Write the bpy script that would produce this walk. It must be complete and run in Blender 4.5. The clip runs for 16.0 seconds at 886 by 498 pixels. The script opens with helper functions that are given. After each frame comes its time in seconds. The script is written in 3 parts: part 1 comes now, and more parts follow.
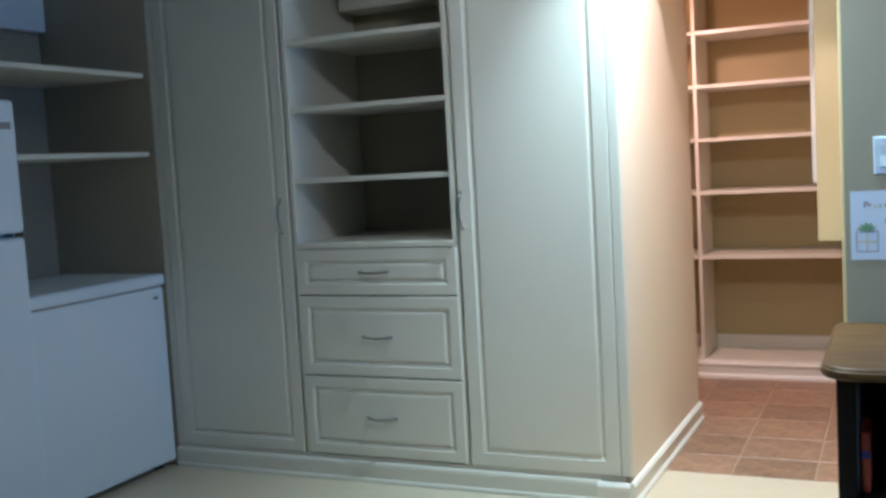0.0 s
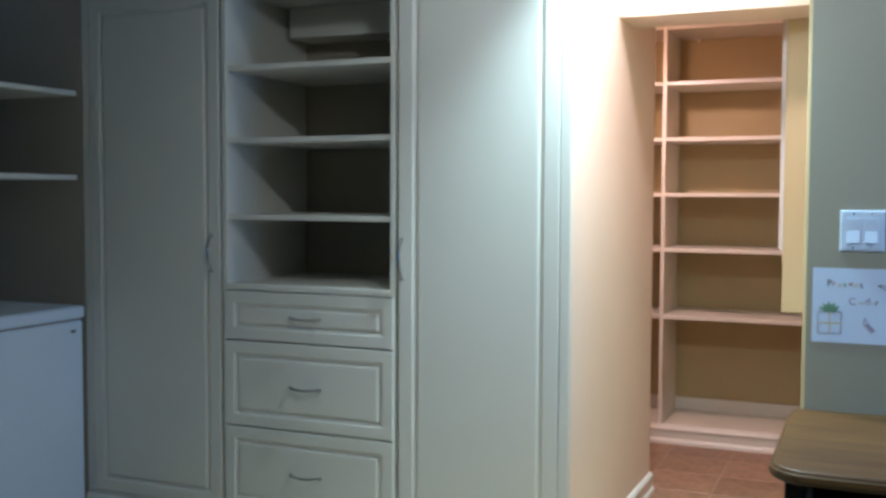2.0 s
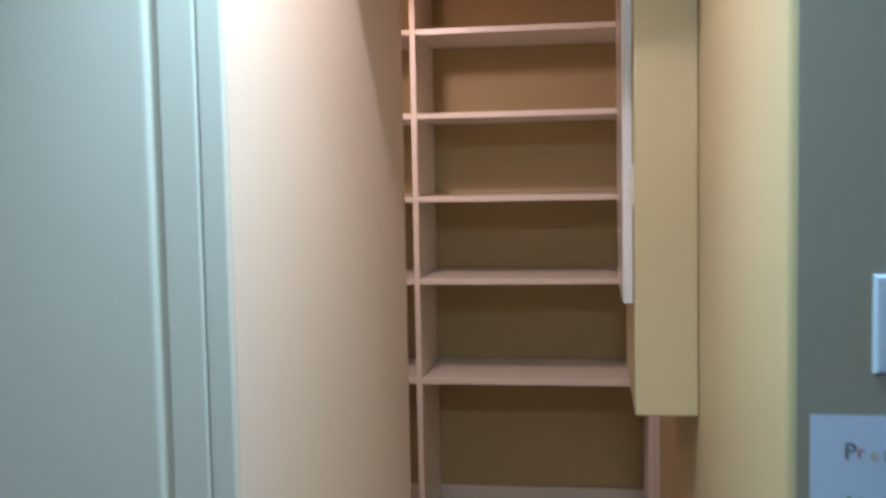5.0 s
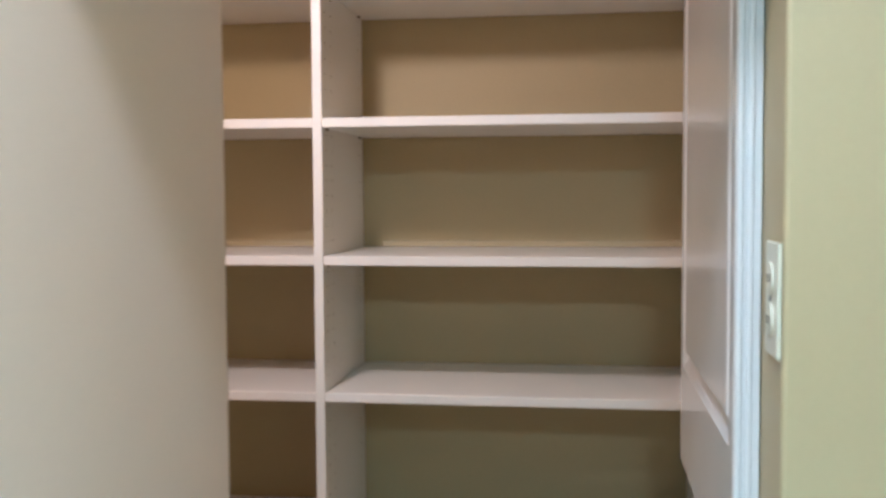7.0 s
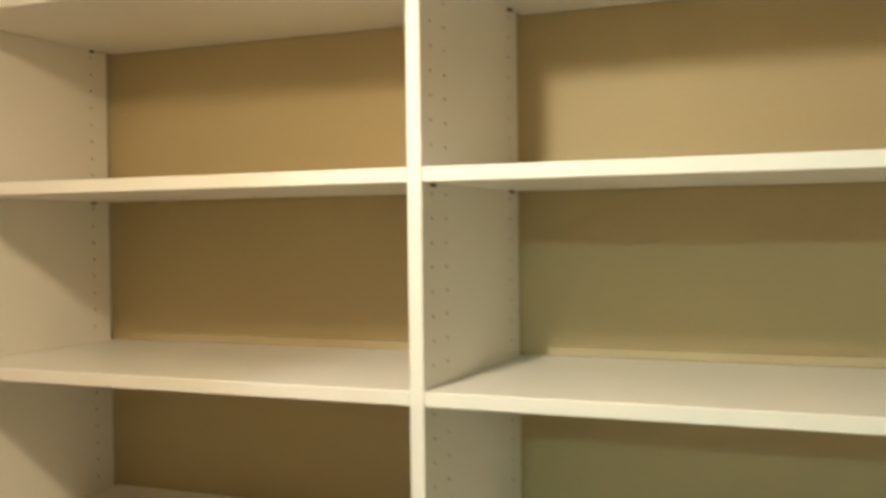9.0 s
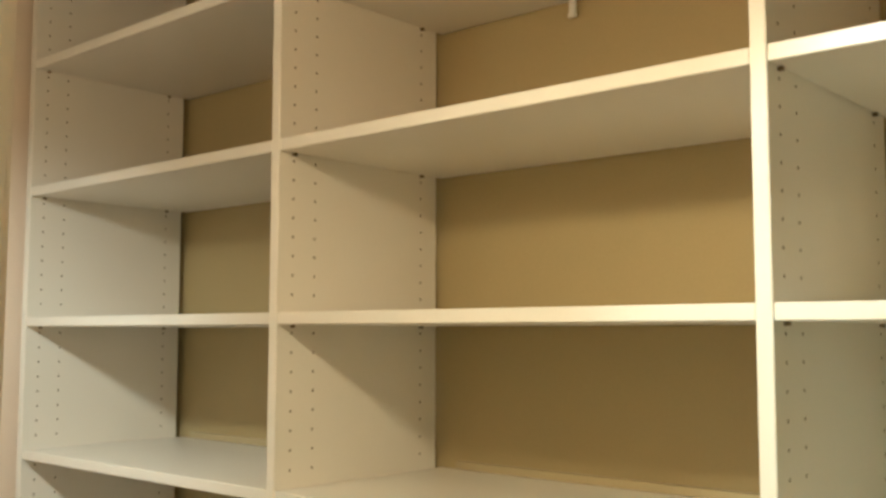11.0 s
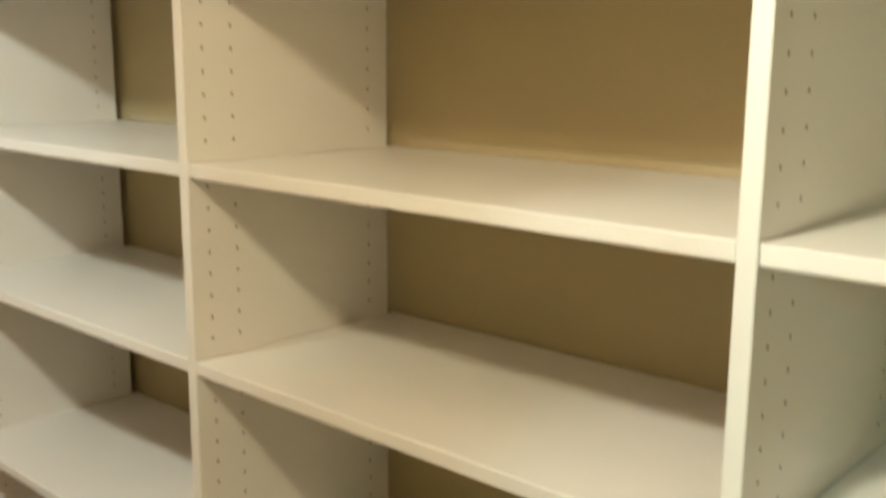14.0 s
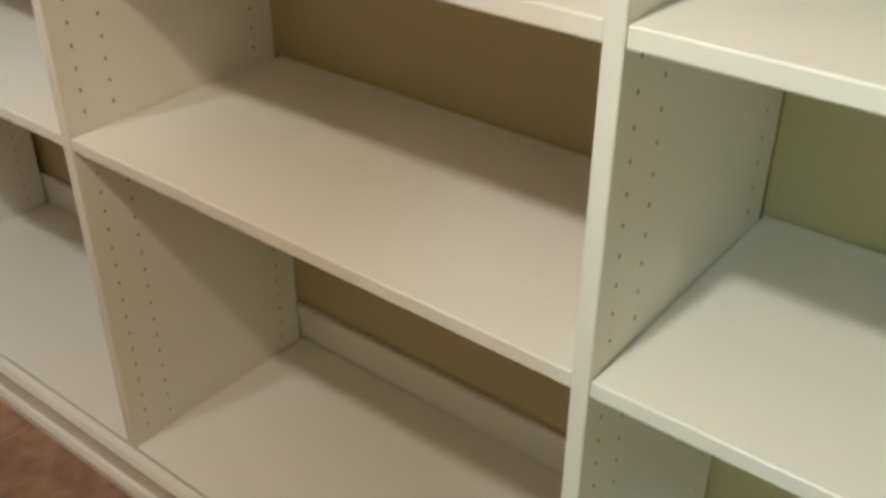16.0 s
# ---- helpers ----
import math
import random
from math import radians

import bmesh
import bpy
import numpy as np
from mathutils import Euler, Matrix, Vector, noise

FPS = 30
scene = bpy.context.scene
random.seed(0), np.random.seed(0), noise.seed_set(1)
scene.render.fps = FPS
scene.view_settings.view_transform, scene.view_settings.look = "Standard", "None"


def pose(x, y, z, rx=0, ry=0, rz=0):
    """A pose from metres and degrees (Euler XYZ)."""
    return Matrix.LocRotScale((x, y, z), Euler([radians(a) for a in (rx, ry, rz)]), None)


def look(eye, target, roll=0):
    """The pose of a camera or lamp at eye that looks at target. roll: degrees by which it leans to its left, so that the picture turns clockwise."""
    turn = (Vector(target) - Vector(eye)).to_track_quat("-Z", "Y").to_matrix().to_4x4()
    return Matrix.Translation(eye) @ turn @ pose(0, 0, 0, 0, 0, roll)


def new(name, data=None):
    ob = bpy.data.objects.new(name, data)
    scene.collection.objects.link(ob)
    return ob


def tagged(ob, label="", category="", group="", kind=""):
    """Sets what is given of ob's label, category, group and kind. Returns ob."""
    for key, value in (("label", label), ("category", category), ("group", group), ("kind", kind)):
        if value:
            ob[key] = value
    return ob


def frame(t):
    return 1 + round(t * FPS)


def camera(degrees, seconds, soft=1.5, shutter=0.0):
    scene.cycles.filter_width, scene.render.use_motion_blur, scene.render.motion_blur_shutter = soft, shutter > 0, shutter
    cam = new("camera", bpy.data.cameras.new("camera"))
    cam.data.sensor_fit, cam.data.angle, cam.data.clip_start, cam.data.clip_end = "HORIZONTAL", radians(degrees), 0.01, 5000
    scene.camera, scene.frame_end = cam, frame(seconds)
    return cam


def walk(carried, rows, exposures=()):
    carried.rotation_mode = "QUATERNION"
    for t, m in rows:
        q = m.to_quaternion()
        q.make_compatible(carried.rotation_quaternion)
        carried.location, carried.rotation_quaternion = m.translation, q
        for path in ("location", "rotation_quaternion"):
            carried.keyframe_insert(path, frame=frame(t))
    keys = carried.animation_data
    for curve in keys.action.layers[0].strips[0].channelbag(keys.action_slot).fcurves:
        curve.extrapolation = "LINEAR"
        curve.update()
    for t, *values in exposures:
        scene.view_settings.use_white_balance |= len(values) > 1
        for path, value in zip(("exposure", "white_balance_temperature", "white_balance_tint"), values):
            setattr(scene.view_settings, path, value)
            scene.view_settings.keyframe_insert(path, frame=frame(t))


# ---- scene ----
cam = camera(47.4, 16.0, soft=3.0, shutter=0.5)
PATH = [
    (0, (1.003, -5.605, 1.255), (0.18, -3.789, 1.088), -3.2),
    (0.5, (1.008, -5.598, 1.259), (0.19, -3.78, 1.099), -3.0),
    (1, (1.015, -5.585, 1.276), (0.296, -3.721, 1.165), -1.1),
    (1.5, (1.01, -5.5, 1.292), (0.317, -3.627, 1.185), -1.5),
    (2, (1.025, -5.305, 1.307), (0.241, -3.468, 1.198), 0.2),
    (2.5, (1.037, -5.114, 1.317), (0.322, -3.249, 1.208), 1.2),
    (3, (0.933, -4.841, 1.315), (0.353, -2.929, 1.224), -0.3),
    (3.5, (0.85, -4.497, 1.316), (0.357, -2.562, 1.214), -1.2),
    (4, (0.792, -4.139, 1.339), (0.305, -2.203, 1.21), 0.4),
    (4.5, (0.687, -3.772, 1.348), (0.341, -1.805, 1.23), -1.2),
    (4.7, (0.651, -3.652, 1.364), (0.347, -1.681, 1.218), -1.4),
    (7, (0.561, -2.049, 1.444), (0.283, -0.072, 1.336), -0.3),
    (7.5, (0.584, -1.752, 1.441), (0.35, 0.231, 1.33), -1.3),
    (8, (0.585, -1.496, 1.53), (0.147, 0.446, 1.343), -1.7),
    (8.5, (0.584, -1.304, 1.511), (-0.082, 0.58, 1.429), -0.6),
    (9, (0.541, -1.175, 1.525), (-0.231, 0.669, 1.484), -0.7),
    (9.5, (0.53, -1.099, 1.555), (-0.511, 0.608, 1.599), -1.7),
    (10, (0.513, -1.076, 1.564), (-0.702, 0.51, 1.670), -1.25),
    (10.2, (0.511, -1.077, 1.573), (-0.755, 0.465, 1.706), -1.1),
    (12.3, (0.388, -0.942, 1.560), (-0.966, 0.516, 1.730), 1.2),
    (12.5, (0.381, -0.909, 1.580), (-1.001, 0.531, 1.702), 1.45),
    (13, (0.377, -0.832, 1.566), (-1.034, 0.585, 1.547), 1.0),
    (13.5, (0.37, -0.809, 1.524), (-1.016, 0.621, 1.345), 0.2),
    (14, (0.383, -0.799, 1.476), (-0.932, 0.657, 1.086), 0.4),
    (14.5, (0.376, -0.771, 1.427), (-0.888, 0.67, 0.858), -0.1),
    (15, (0.374, -0.731, 1.374), (-0.815, 0.701, 0.642), -0.1),
    (15.5, (0.377, -0.701, 1.329), (-0.726, 0.689, 0.405), -0.0),
    (16, (0.372, -0.672, 1.294), (-0.676, 0.657, 0.229), 0.2),
]
walk(cam, [(t, look(eye, target, roll)) for t, eye, target, roll in PATH],
     exposures=[(0, 0.02, 5650, 39), (2.5, -0.25, 5650, 39), (4.5, -0.75, 5550, 40), (5.6, -0.75, 5000, 28), (6.8, -0.24, 4450, 17), (8.0, 0.08, 4500, 5), (9.0, 0.30, 4850, -10),
                (10.0, 0.28, 4850, -12), (12.5, 0.25, 4800, -15), (14.5, 0.52, 4600, -10), (16, 0.46, 4450, -6)])

# ---- world and lights ----
world = bpy.data.worlds.new("world")
scene.world = world
world.use_nodes = True
wn = world.node_tree.nodes
sky = wn.new("ShaderNodeTexSky")
sky.sky_type, sky.sun_disc, sky.sun_elevation, sky.sun_rotation = "NISHITA", False, radians(20), radians(140)
world.node_tree.links.new(sky.outputs[0], wn["Background"].inputs[0])
wn["Background"].inputs[1].default_value = 0.05


def lamp(name, kind, m, energy, colour, **more):
    data = bpy.data.lights.new(name, kind)
    data.energy, data.color = energy, colour
    for key, value in more.items():
        if key == "size":
            data.shape, data.size = "RECTANGLE", value
        elif key == "size_y":
            data.size_y = value
        elif key == "soft":
            data.shadow_soft_size = value
        elif key == "cone":
            data.spot_size = radians(value)
        elif key == "blend":
            data.spot_blend = value
    ob = new(name, data)
    ob.matrix_world = m
    return ob


def aimed(place, way):
    """A lamp's pose at a place, shining along a direction."""
    return look(place, tuple(p + w for p, w in zip(place, way)))


PANTRY_LAMP = (-0.066, -0.80, 2.07)
END_LAMP = (-1.0, -0.77, 2.03)
HALL_LAMP = (0.34, -2.34, 2.40)
PASSAGE_LAMP = (0.40, -1.90, 2.40)
ROOM_LAMP = (0.62, -3.65, 2.38)
lamp("pantry_bulb_light", "POINT", pose(*PANTRY_LAMP), 6.5, (1.0, 0.57, 0.29), soft=0.045)
lamp("pantry_down_beam", "SPOT", aimed(PANTRY_LAMP, (-0.02, 0.45, -0.85)), 25, (1.0, 0.68, 0.38), soft=0.045, cone=140, blend=0.9)
lamp("pantry_beam", "SPOT", aimed(PANTRY_LAMP, (0.38, 0.62, -0.60)), 12.5, (1.0, 0.86, 0.74), soft=0.04, cone=76, blend=0.4)
lamp("pantry_end_light", "POINT", pose(*END_LAMP), 1.4, (1.0, 0.76, 0.48), soft=0.035)
lamp("pantry_end_beam", "SPOT", aimed(END_LAMP, (-0.50, 0.42, -0.75)), 25, (1.0, 0.82, 0.65), soft=0.035, cone=104, blend=0.9)
lamp("downlight_beam", "SPOT", pose(*HALL_LAMP), 180, (0.61, 1.0, 0.84), soft=0.035, cone=96, blend=1.0)
lamp("passage_beam", "SPOT", pose(*PASSAGE_LAMP), 90, (1.0, 0.92, 0.70), soft=0.035, cone=126, blend=1.0)
lamp("downlight_spill", "POINT", pose(HALL_LAMP[0], HALL_LAMP[1], 2.36), 6, (0.75, 1.0, 0.86), soft=0.035)
lamp("room_ceiling_light", "SPOT", aimed(ROOM_LAMP, (0.02, 2.1, -1.4)), 70, (0.84, 1.0, 0.76), soft=0.09, cone=126, blend=0.9)
lamp("window_daylight", "AREA", look((3.1, -2.97, 1.3), (0, -2.97, 0.6)), 20, (0.13, 0.55, 1.0), size=1.1, size_y=1.2)

# ---- materials ----


def material(name, base, rough=0.5, spread=0.05, grain=60.0, bump=0.05, metal=0.0, blotch=2.5, random_by=0.0, coat=0.0):
    """Principled surface: two scales of noise in the colour, fine relief and uneven roughness."""
    m = bpy.data.materials.new(name)
    m.use_nodes = True
    nodes, links = m.node_tree.nodes, m.node_tree.links
    p = nodes["Principled BSDF"]
    co = nodes.new("ShaderNodeTexCoord")
    fine, wide = nodes.new("ShaderNodeTexNoise"), nodes.new("ShaderNodeTexNoise")
    fine.inputs["Scale"].default_value, fine.inputs["Detail"].default_value = grain, 6
    wide.inputs["Scale"].default_value, wide.inputs["Detail"].default_value = blotch, 4
    for n in (fine, wide):
        links.new(co.outputs["Object"], n.inputs["Vector"])
    add = nodes.new("ShaderNodeMath")
    add.operation = "ADD"
    links.new(fine.outputs[0], add.inputs[0])
    links.new(wide.outputs[0], add.inputs[1])
    last = add.outputs[0]
    if random_by:
        info, mul, more = nodes.new("ShaderNodeObjectInfo"), nodes.new("ShaderNodeMath"), nodes.new("ShaderNodeMath")
        mul.operation, more.operation = "MULTIPLY_ADD", "ADD"
        mul.inputs[1].default_value, mul.inputs[2].default_value = random_by, -random_by / 2
        links.new(info.outputs["Random"], mul.inputs[0])
        links.new(last, more.inputs[0])
        links.new(mul.outputs[0], more.inputs[1])
        last = more.outputs[0]
    ramp = nodes.new("ShaderNodeValToRGB")
    ramp.color_ramp.elements[0].position, ramp.color_ramp.elements[1].position = 0.25, 0.75
    half = nodes.new("ShaderNodeMath")
    half.operation = "MULTIPLY"
    half.inputs[1].default_value = 0.5
    links.new(last, half.inputs[0])
    links.new(half.outputs[0], ramp.inputs[0])
    ramp.color_ramp.elements[0].color = (*[max(0, c * (1 - spread)) for c in base], 1)
    ramp.color_ramp.elements[1].color = (*[min(1, c * (1 + spread)) for c in base], 1)
    links.new(ramp.outputs[0], p.inputs["Base Color"])
    rr = nodes.new("ShaderNodeMapRange")
    rr.inputs["To Min"].default_value, rr.inputs["To Max"].default_value = max(0.02, rough - 0.06), min(1, rough + 0.06)
    links.new(wide.outputs[0], rr.inputs["Value"])
    links.new(rr.outputs[0], p.inputs["Roughness"])
    p.inputs["Metallic"].default_value = metal
    p.inputs["Coat Weight"].default_value = coat
    if bump:
        b = nodes.new("ShaderNodeBump")
        b.inputs["Strength"].default_value, b.inputs["Distance"].default_value = bump, 0.002
        links.new(fine.outputs[0], b.inputs["Height"])
        links.new(b.outputs[0], p.inputs["Normal"])
    return m


def wood(name, dark, light, rough=0.35, scale=3.0):
    m = bpy.data.materials.new(name)
    m.use_nodes = True
    nodes, links = m.node_tree.nodes, m.node_tree.links
    p = nodes["Principled BSDF"]
    co, mp, n1 = nodes.new("ShaderNodeTexCoord"), nodes.new("ShaderNodeMapping"), nodes.new("ShaderNodeTexNoise")
    mp.inputs["Scale"].default_value = (1.2, 22, 22)
    n1.inputs["Scale"].default_value, n1.inputs["Detail"].default_value, n1.inputs["Distortion"].default_value = scale, 8, 0.6
    links.new(co.outputs["Object"], mp.inputs[0])
    links.new(mp.outputs[0], n1.inputs["Vector"])
    ramp = nodes.new("ShaderNodeValToRGB")
    ramp.color_ramp.elements[0].position, ramp.color_ramp.elements[1].position = 0.3, 0.72
    ramp.color_ramp.elements[0].color, ramp.color_ramp.elements[1].color = (*dark, 1), (*light, 1)
    links.new(n1.outputs[0], ramp.inputs[0])
    links.new(ramp.outputs[0], p.inputs["Base Color"])
    b = nodes.new("ShaderNodeBump")
    b.inputs["Strength"].default_value, b.inputs["Distance"].default_value = 0.15, 0.001
    links.new(n1.outputs[0], b.inputs["Height"])
    links.new(b.outputs[0], p.inputs["Normal"])
    p.inputs["Roughness"].default_value = rough
    p.inputs["Specular IOR Level"].default_value = 0.22
    return m


FOIL = material("white_thermofoil", (0.71, 0.685, 0.60), 0.46, 0.025, 220, 0.03)
MELAMINE = material("cream_melamine", (0.85, 0.81, 0.73), 0.32, 0.03, 320, 0.02, blotch=4)
WALL_TAN = material("khaki_wall_paint", (0.47, 0.38, 0.19), 0.6, 0.05, 180, 0.12)
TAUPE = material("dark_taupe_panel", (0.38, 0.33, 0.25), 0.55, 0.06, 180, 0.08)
WALL_CREAM = material("cream_wall_paint", (0.82, 0.69, 0.56), 0.55, 0.03, 180, 0.10)
CLEAT = material("tan_painted_cleat", (0.47, 0.39, 0.22), 0.5, 0.05, 200, 0.05)
WALL_BOX = material("yellow_cream_paint", (0.50, 0.41, 0.23), 0.5, 0.03, 180, 0.08)
WALL_ROOM = material("greige_wall_paint", (0.34, 0.335, 0.26), 0.55, 0.05, 180, 0.12)
CEILING = material("white_ceiling_paint", (0.78, 0.77, 0.74), 0.8, 0.04, 90, 0.2)
TRIM = material("white_trim_paint", (0.80, 0.77, 0.70), 0.35, 0.03, 160, 0.03)
VINYL = material("beige_sheet_vinyl", (0.58, 0.49, 0.36), 0.38, 0.06, 45, 0.05, blotch=1.2)
TILE = material("terracotta_tile", (0.31, 0.175, 0.108), 0.42, 0.5, 28, 0.25, blotch=13, random_by=0.3)
GROUT = material("sand_grout", (0.50, 0.35, 0.23), 0.9, 0.15, 240, 0.4)
# white enamel; the blue of the window's daylight is mixed into its colour
ENAMEL = material("white_enamel_daylight_tint", (0.74, 0.83, 0.92), 0.34, 0.02, 300, 0.03, blotch=0.5)
GASKET = material("dark_gasket", (0.05, 0.05, 0.055), 0.7, 0.1, 120, 0.05)
CHROME = material("satin_nickel", (0.44, 0.43, 0.42), 0.18, 0.04, 90, 0.02, metal=1.0)
BRASS = material("brown_peg_metal", (0.22, 0.16, 0.09), 0.5, 0.1, 200, 0.02, metal=0.5)
GLOSS = material("glossy_white_paint", (0.74, 0.71, 0.69), 0.2, 0.02, 120, 0.02)
# white plastic, its base colour tinted blue to stand in for daylight
PLASTIC = material("white_plastic_daylight_tint", (0.60, 0.74, 0.90), 0.3, 0.02, 200, 0.02)
IVORY = material("ivory_plastic", (0.72, 0.68, 0.54), 0.34, 0.02, 200, 0.02)
HOLE = material("shaded_peg_hole", (0.22, 0.165, 0.10), 0.9, 0.3, 200, 0.05)
DARK = material("dark_recess", (0.045, 0.035, 0.025), 0.9, 0.2, 200, 0.05)
# plain white sheet; bluish daylight is painted into the base colour
PAPER = material("white_paper_daylight_tint", (0.60, 0.74, 0.92), 0.8, 0.03, 240, 0.1)
INK = material("dark_marker_ink", (0.15, 0.16, 0.20), 0.8, 0.2, 300, 0)
INK_GREY = material("pale_grey_marker_ink", (0.36, 0.37, 0.40), 0.8, 0.2, 300, 0)
INK_RED = material("red_marker_ink", (0.42, 0.18, 0.20), 0.8, 0.2, 300, 0)
INK_GREEN = material("green_marker_ink", (0.15, 0.33, 0.20), 0.8, 0.3, 300, 0)
INK_YELLOW = material("yellow_marker_ink", (0.58, 0.56, 0.40), 0.8, 0.2, 300, 0)
INK_PURPLE = material("mauve_marker_ink", (0.34, 0.30, 0.44), 0.8, 0.2, 300, 0)
BLACK_WOOD = wood("black_stained_wood", (0.004, 0.003, 0.0025), (0.011, 0.008, 0.006), 0.45)
OAK = wood("honey_oak_top", (0.045, 0.020, 0.006), (0.14, 0.076, 0.023), 0.5, 2.2)
RED_PACK = material("red_packet", (0.50, 0.075, 0.035), 0.3, 0.15, 60, 0.1)
GREY_PACK = material("grey_card", (0.30, 0.29, 0.30), 0.6, 0.1, 60, 0.1)
BLUE_INK = material("blue_print", (0.05, 0.06, 0.28), 0.4, 0.1, 60, 0)
GLASS = bpy.data.materials.new("window_glass")
GLASS.use_nodes = True
GLASS.node_tree.nodes["Principled BSDF"].inputs["Transmission Weight"].default_value = 1
GLASS.node_tree.nodes["Principled BSDF"].inputs["Roughness"].default_value = 0.02

# ---- mesh helpers ----


def mesh_object(name, bm, mat, parent=None, label="", smooth=False):
    me = bpy.data.meshes.new(name)
    bm.to_mesh(me)
    bm.free()
    if smooth:
        for poly in me.polygons:
            poly.use_smooth = True
    me.materials.append(mat)
    ob = new(name, me)
    if parent is not None:
        ob.parent = parent
    if label:
        tagged(ob, label)
    return ob


def part(name, bm, mat, parent, label="", smooth=False):
    return mesh_object(name, bm, mat, parent, label, smooth)


def thing(name, label, category, group="", at=(0, 0, 0)):
    ob = new(name)
    ob.location = at
    return tagged(ob, label, category, group)


def slab(x0, x1, y0, y1, z0, z1, bevel=0.0, segments=2, bm=None):
    """A box between two corners, with softened edges."""
    own = bmesh.new()
    bmesh.ops.create_cube(own, size=1)
    for v in own.verts:
        v.co = (x0 + (v.co.x + 0.5) * (x1 - x0), y0 + (v.co.y + 0.5) * (y1 - y0), z0 + (v.co.z + 0.5) * (z1 - z0))
    if bevel:
        bmesh.ops.bevel(own, geom=own.edges[:], offset=bevel, segments=segments, affect="EDGES", profile=0.5)
    if bm is None:
        return own
    me = bpy.data.meshes.new("tmp")
    own.to_mesh(me)
    own.free()
    bm.from_mesh(me)
    bpy.data.meshes.remove(me)
    return bm


def structure(name, bm, mat, label, smooth=False):
    return tagged(mesh_object(name, bm, mat, None, "", smooth), label, name.split("_")[0], "", "structure")


def routed_front(w, h, thick, border, cut=0.012, raised=True, foot=0.0):
    """A slab front w x h standing at the origin's lower left, facing -y, with a routed frame round a raised field."""
    if raised:
        steps = [(0, thick), (0, 0.004), (0.0015, 0.0012), (0.004, 0), (border, 0), (border + 0.0015, 0.0012), (border + 0.015, 0.75 * cut),
                 (border + 0.018, 0.75 * cut), (border + 0.0205, 0.003), (border + 0.023, 0.0012), (border + 0.028, 0.0006)]
    else:
        steps = [(0, thick), (0, 0.004), (0.0015, 0.0012), (0.004, 0)]
    bm = bmesh.new()
    rings = []
    for inset, depth in steps:
        rings.append([bm.verts.new(c) for c in ((inset, depth, inset + (foot if inset >= border else 0)), (w - inset, depth, inset + (foot if inset >= border else 0)), (w - inset, depth, h - inset), (inset, depth, h - inset))])
    for a, b in zip(rings, rings[1:]):
        for k in range(4):
            bm.faces.new((a[k], a[(k + 1) % 4], b[(k + 1) % 4], b[k]))
    bm.faces.new(rings[-1])
    bm.faces.new(rings[0][::-1])
    bmesh.ops.recalc_face_normals(bm, faces=bm.faces[:])
    return bm


def tube(points, radius, sides=10, bm=None):
    bm = bm or bmesh.new()
    pts = [Vector(p) for p in points]
    rings = []
    for i, p in enumerate(pts):
        way = (pts[min(i + 1, len(pts) - 1)] - pts[max(i - 1, 0)]).normalized()
        side = way.cross(Vector((0.31, 0.87, 0.38))).normalized()
        up = way.cross(side)
        r = radius[i] if isinstance(radius, (list, tuple)) else radius
        rings.append([bm.verts.new(p + r * (math.cos(a) * side + math.sin(a) * up)) for a in (2 * math.pi * k / sides for k in range(sides))])
    for a, b in zip(rings, rings[1:]):
        for k in range(sides):
            bm.faces.new((a[k], a[(k + 1) % sides], b[(k + 1) % sides], b[k]))
    bm.faces.new(rings[0][::-1])
    bm.faces.new(rings[-1])
    bmesh.ops.recalc_face_normals(bm, faces=bm.faces[:])
    return bm


def bow_handle(length, out, vertical):
    """A slim arched pull whose feet stand on the plane y = 0."""
    pts, rad = [], []
    for k in range(15):
        s = -1 + 2 * k / 14
        bow = -out * (1 - abs(s) ** 2.4) - 0.001
        along = s * length / 2
        pts.append((0, bow, along) if vertical else (along, bow, -0.003 * (1 - s * s)))
        rad.append(0.0048 + 0.0014 * abs(s) ** 3)
    return tube(pts, rad)


def extrude_profile(profile, length, axis="x"):
    """Sweeps a closed (out, up) outline along an axis from 0 to length; out goes to -y (axis x) or +x (axis y)."""
    bm = bmesh.new()
    ends = []
    for s in (0, length):
        ends.append([bm.verts.new((s, -o, u) if axis == "x" else (o, s, u)) for o, u in profile])
    n = len(profile)
    for k in range(n):
        bm.faces.new((ends[0][k], ends[0][(k + 1) % n], ends[1][(k + 1) % n], ends[1][k]))
    bm.faces.new(ends[0][::-1])
    bm.faces.new(ends[1])
    bmesh.ops.recalc_face_normals(bm, faces=bm.faces[:])
    return bm


# ---- the plan ----
CAB_Y = -2.13          # fronts of the tall cabinets
SIDE_X = 0.121         # passage face of the wall beside them
END_Y = -0.90          # where that wall stops
EAST_X = 0.843          # right wall of the passage
SWITCH_Y = -2.25       # wall with the light switch
BACK_Y = 0.41          # wall behind the pantry shelves
WEST_X = -1.715         # left wall of the pantry
ROOM_X0, ROOM_X1, ROOM_Y0 = -2.52, 3.2, -8.2
H = 2.44
TILE_Y = -1.705         # where vinyl meets tile

# floors
structure("floor_vinyl", slab(ROOM_X0 - 0.12, ROOM_X1 + 0.12, ROOM_Y0 - 0.12, TILE_Y, -0.1, 0), VINYL, "plain beige sheet vinyl floor of the outer room")
floor_tiled = structure("floor_tiled", slab(WEST_X - 0.12, EAST_X + 0.12, TILE_Y, BACK_Y + 0.12, -0.1, -0.004), GROUT, "terracotta tile floor with sandy grout joints")

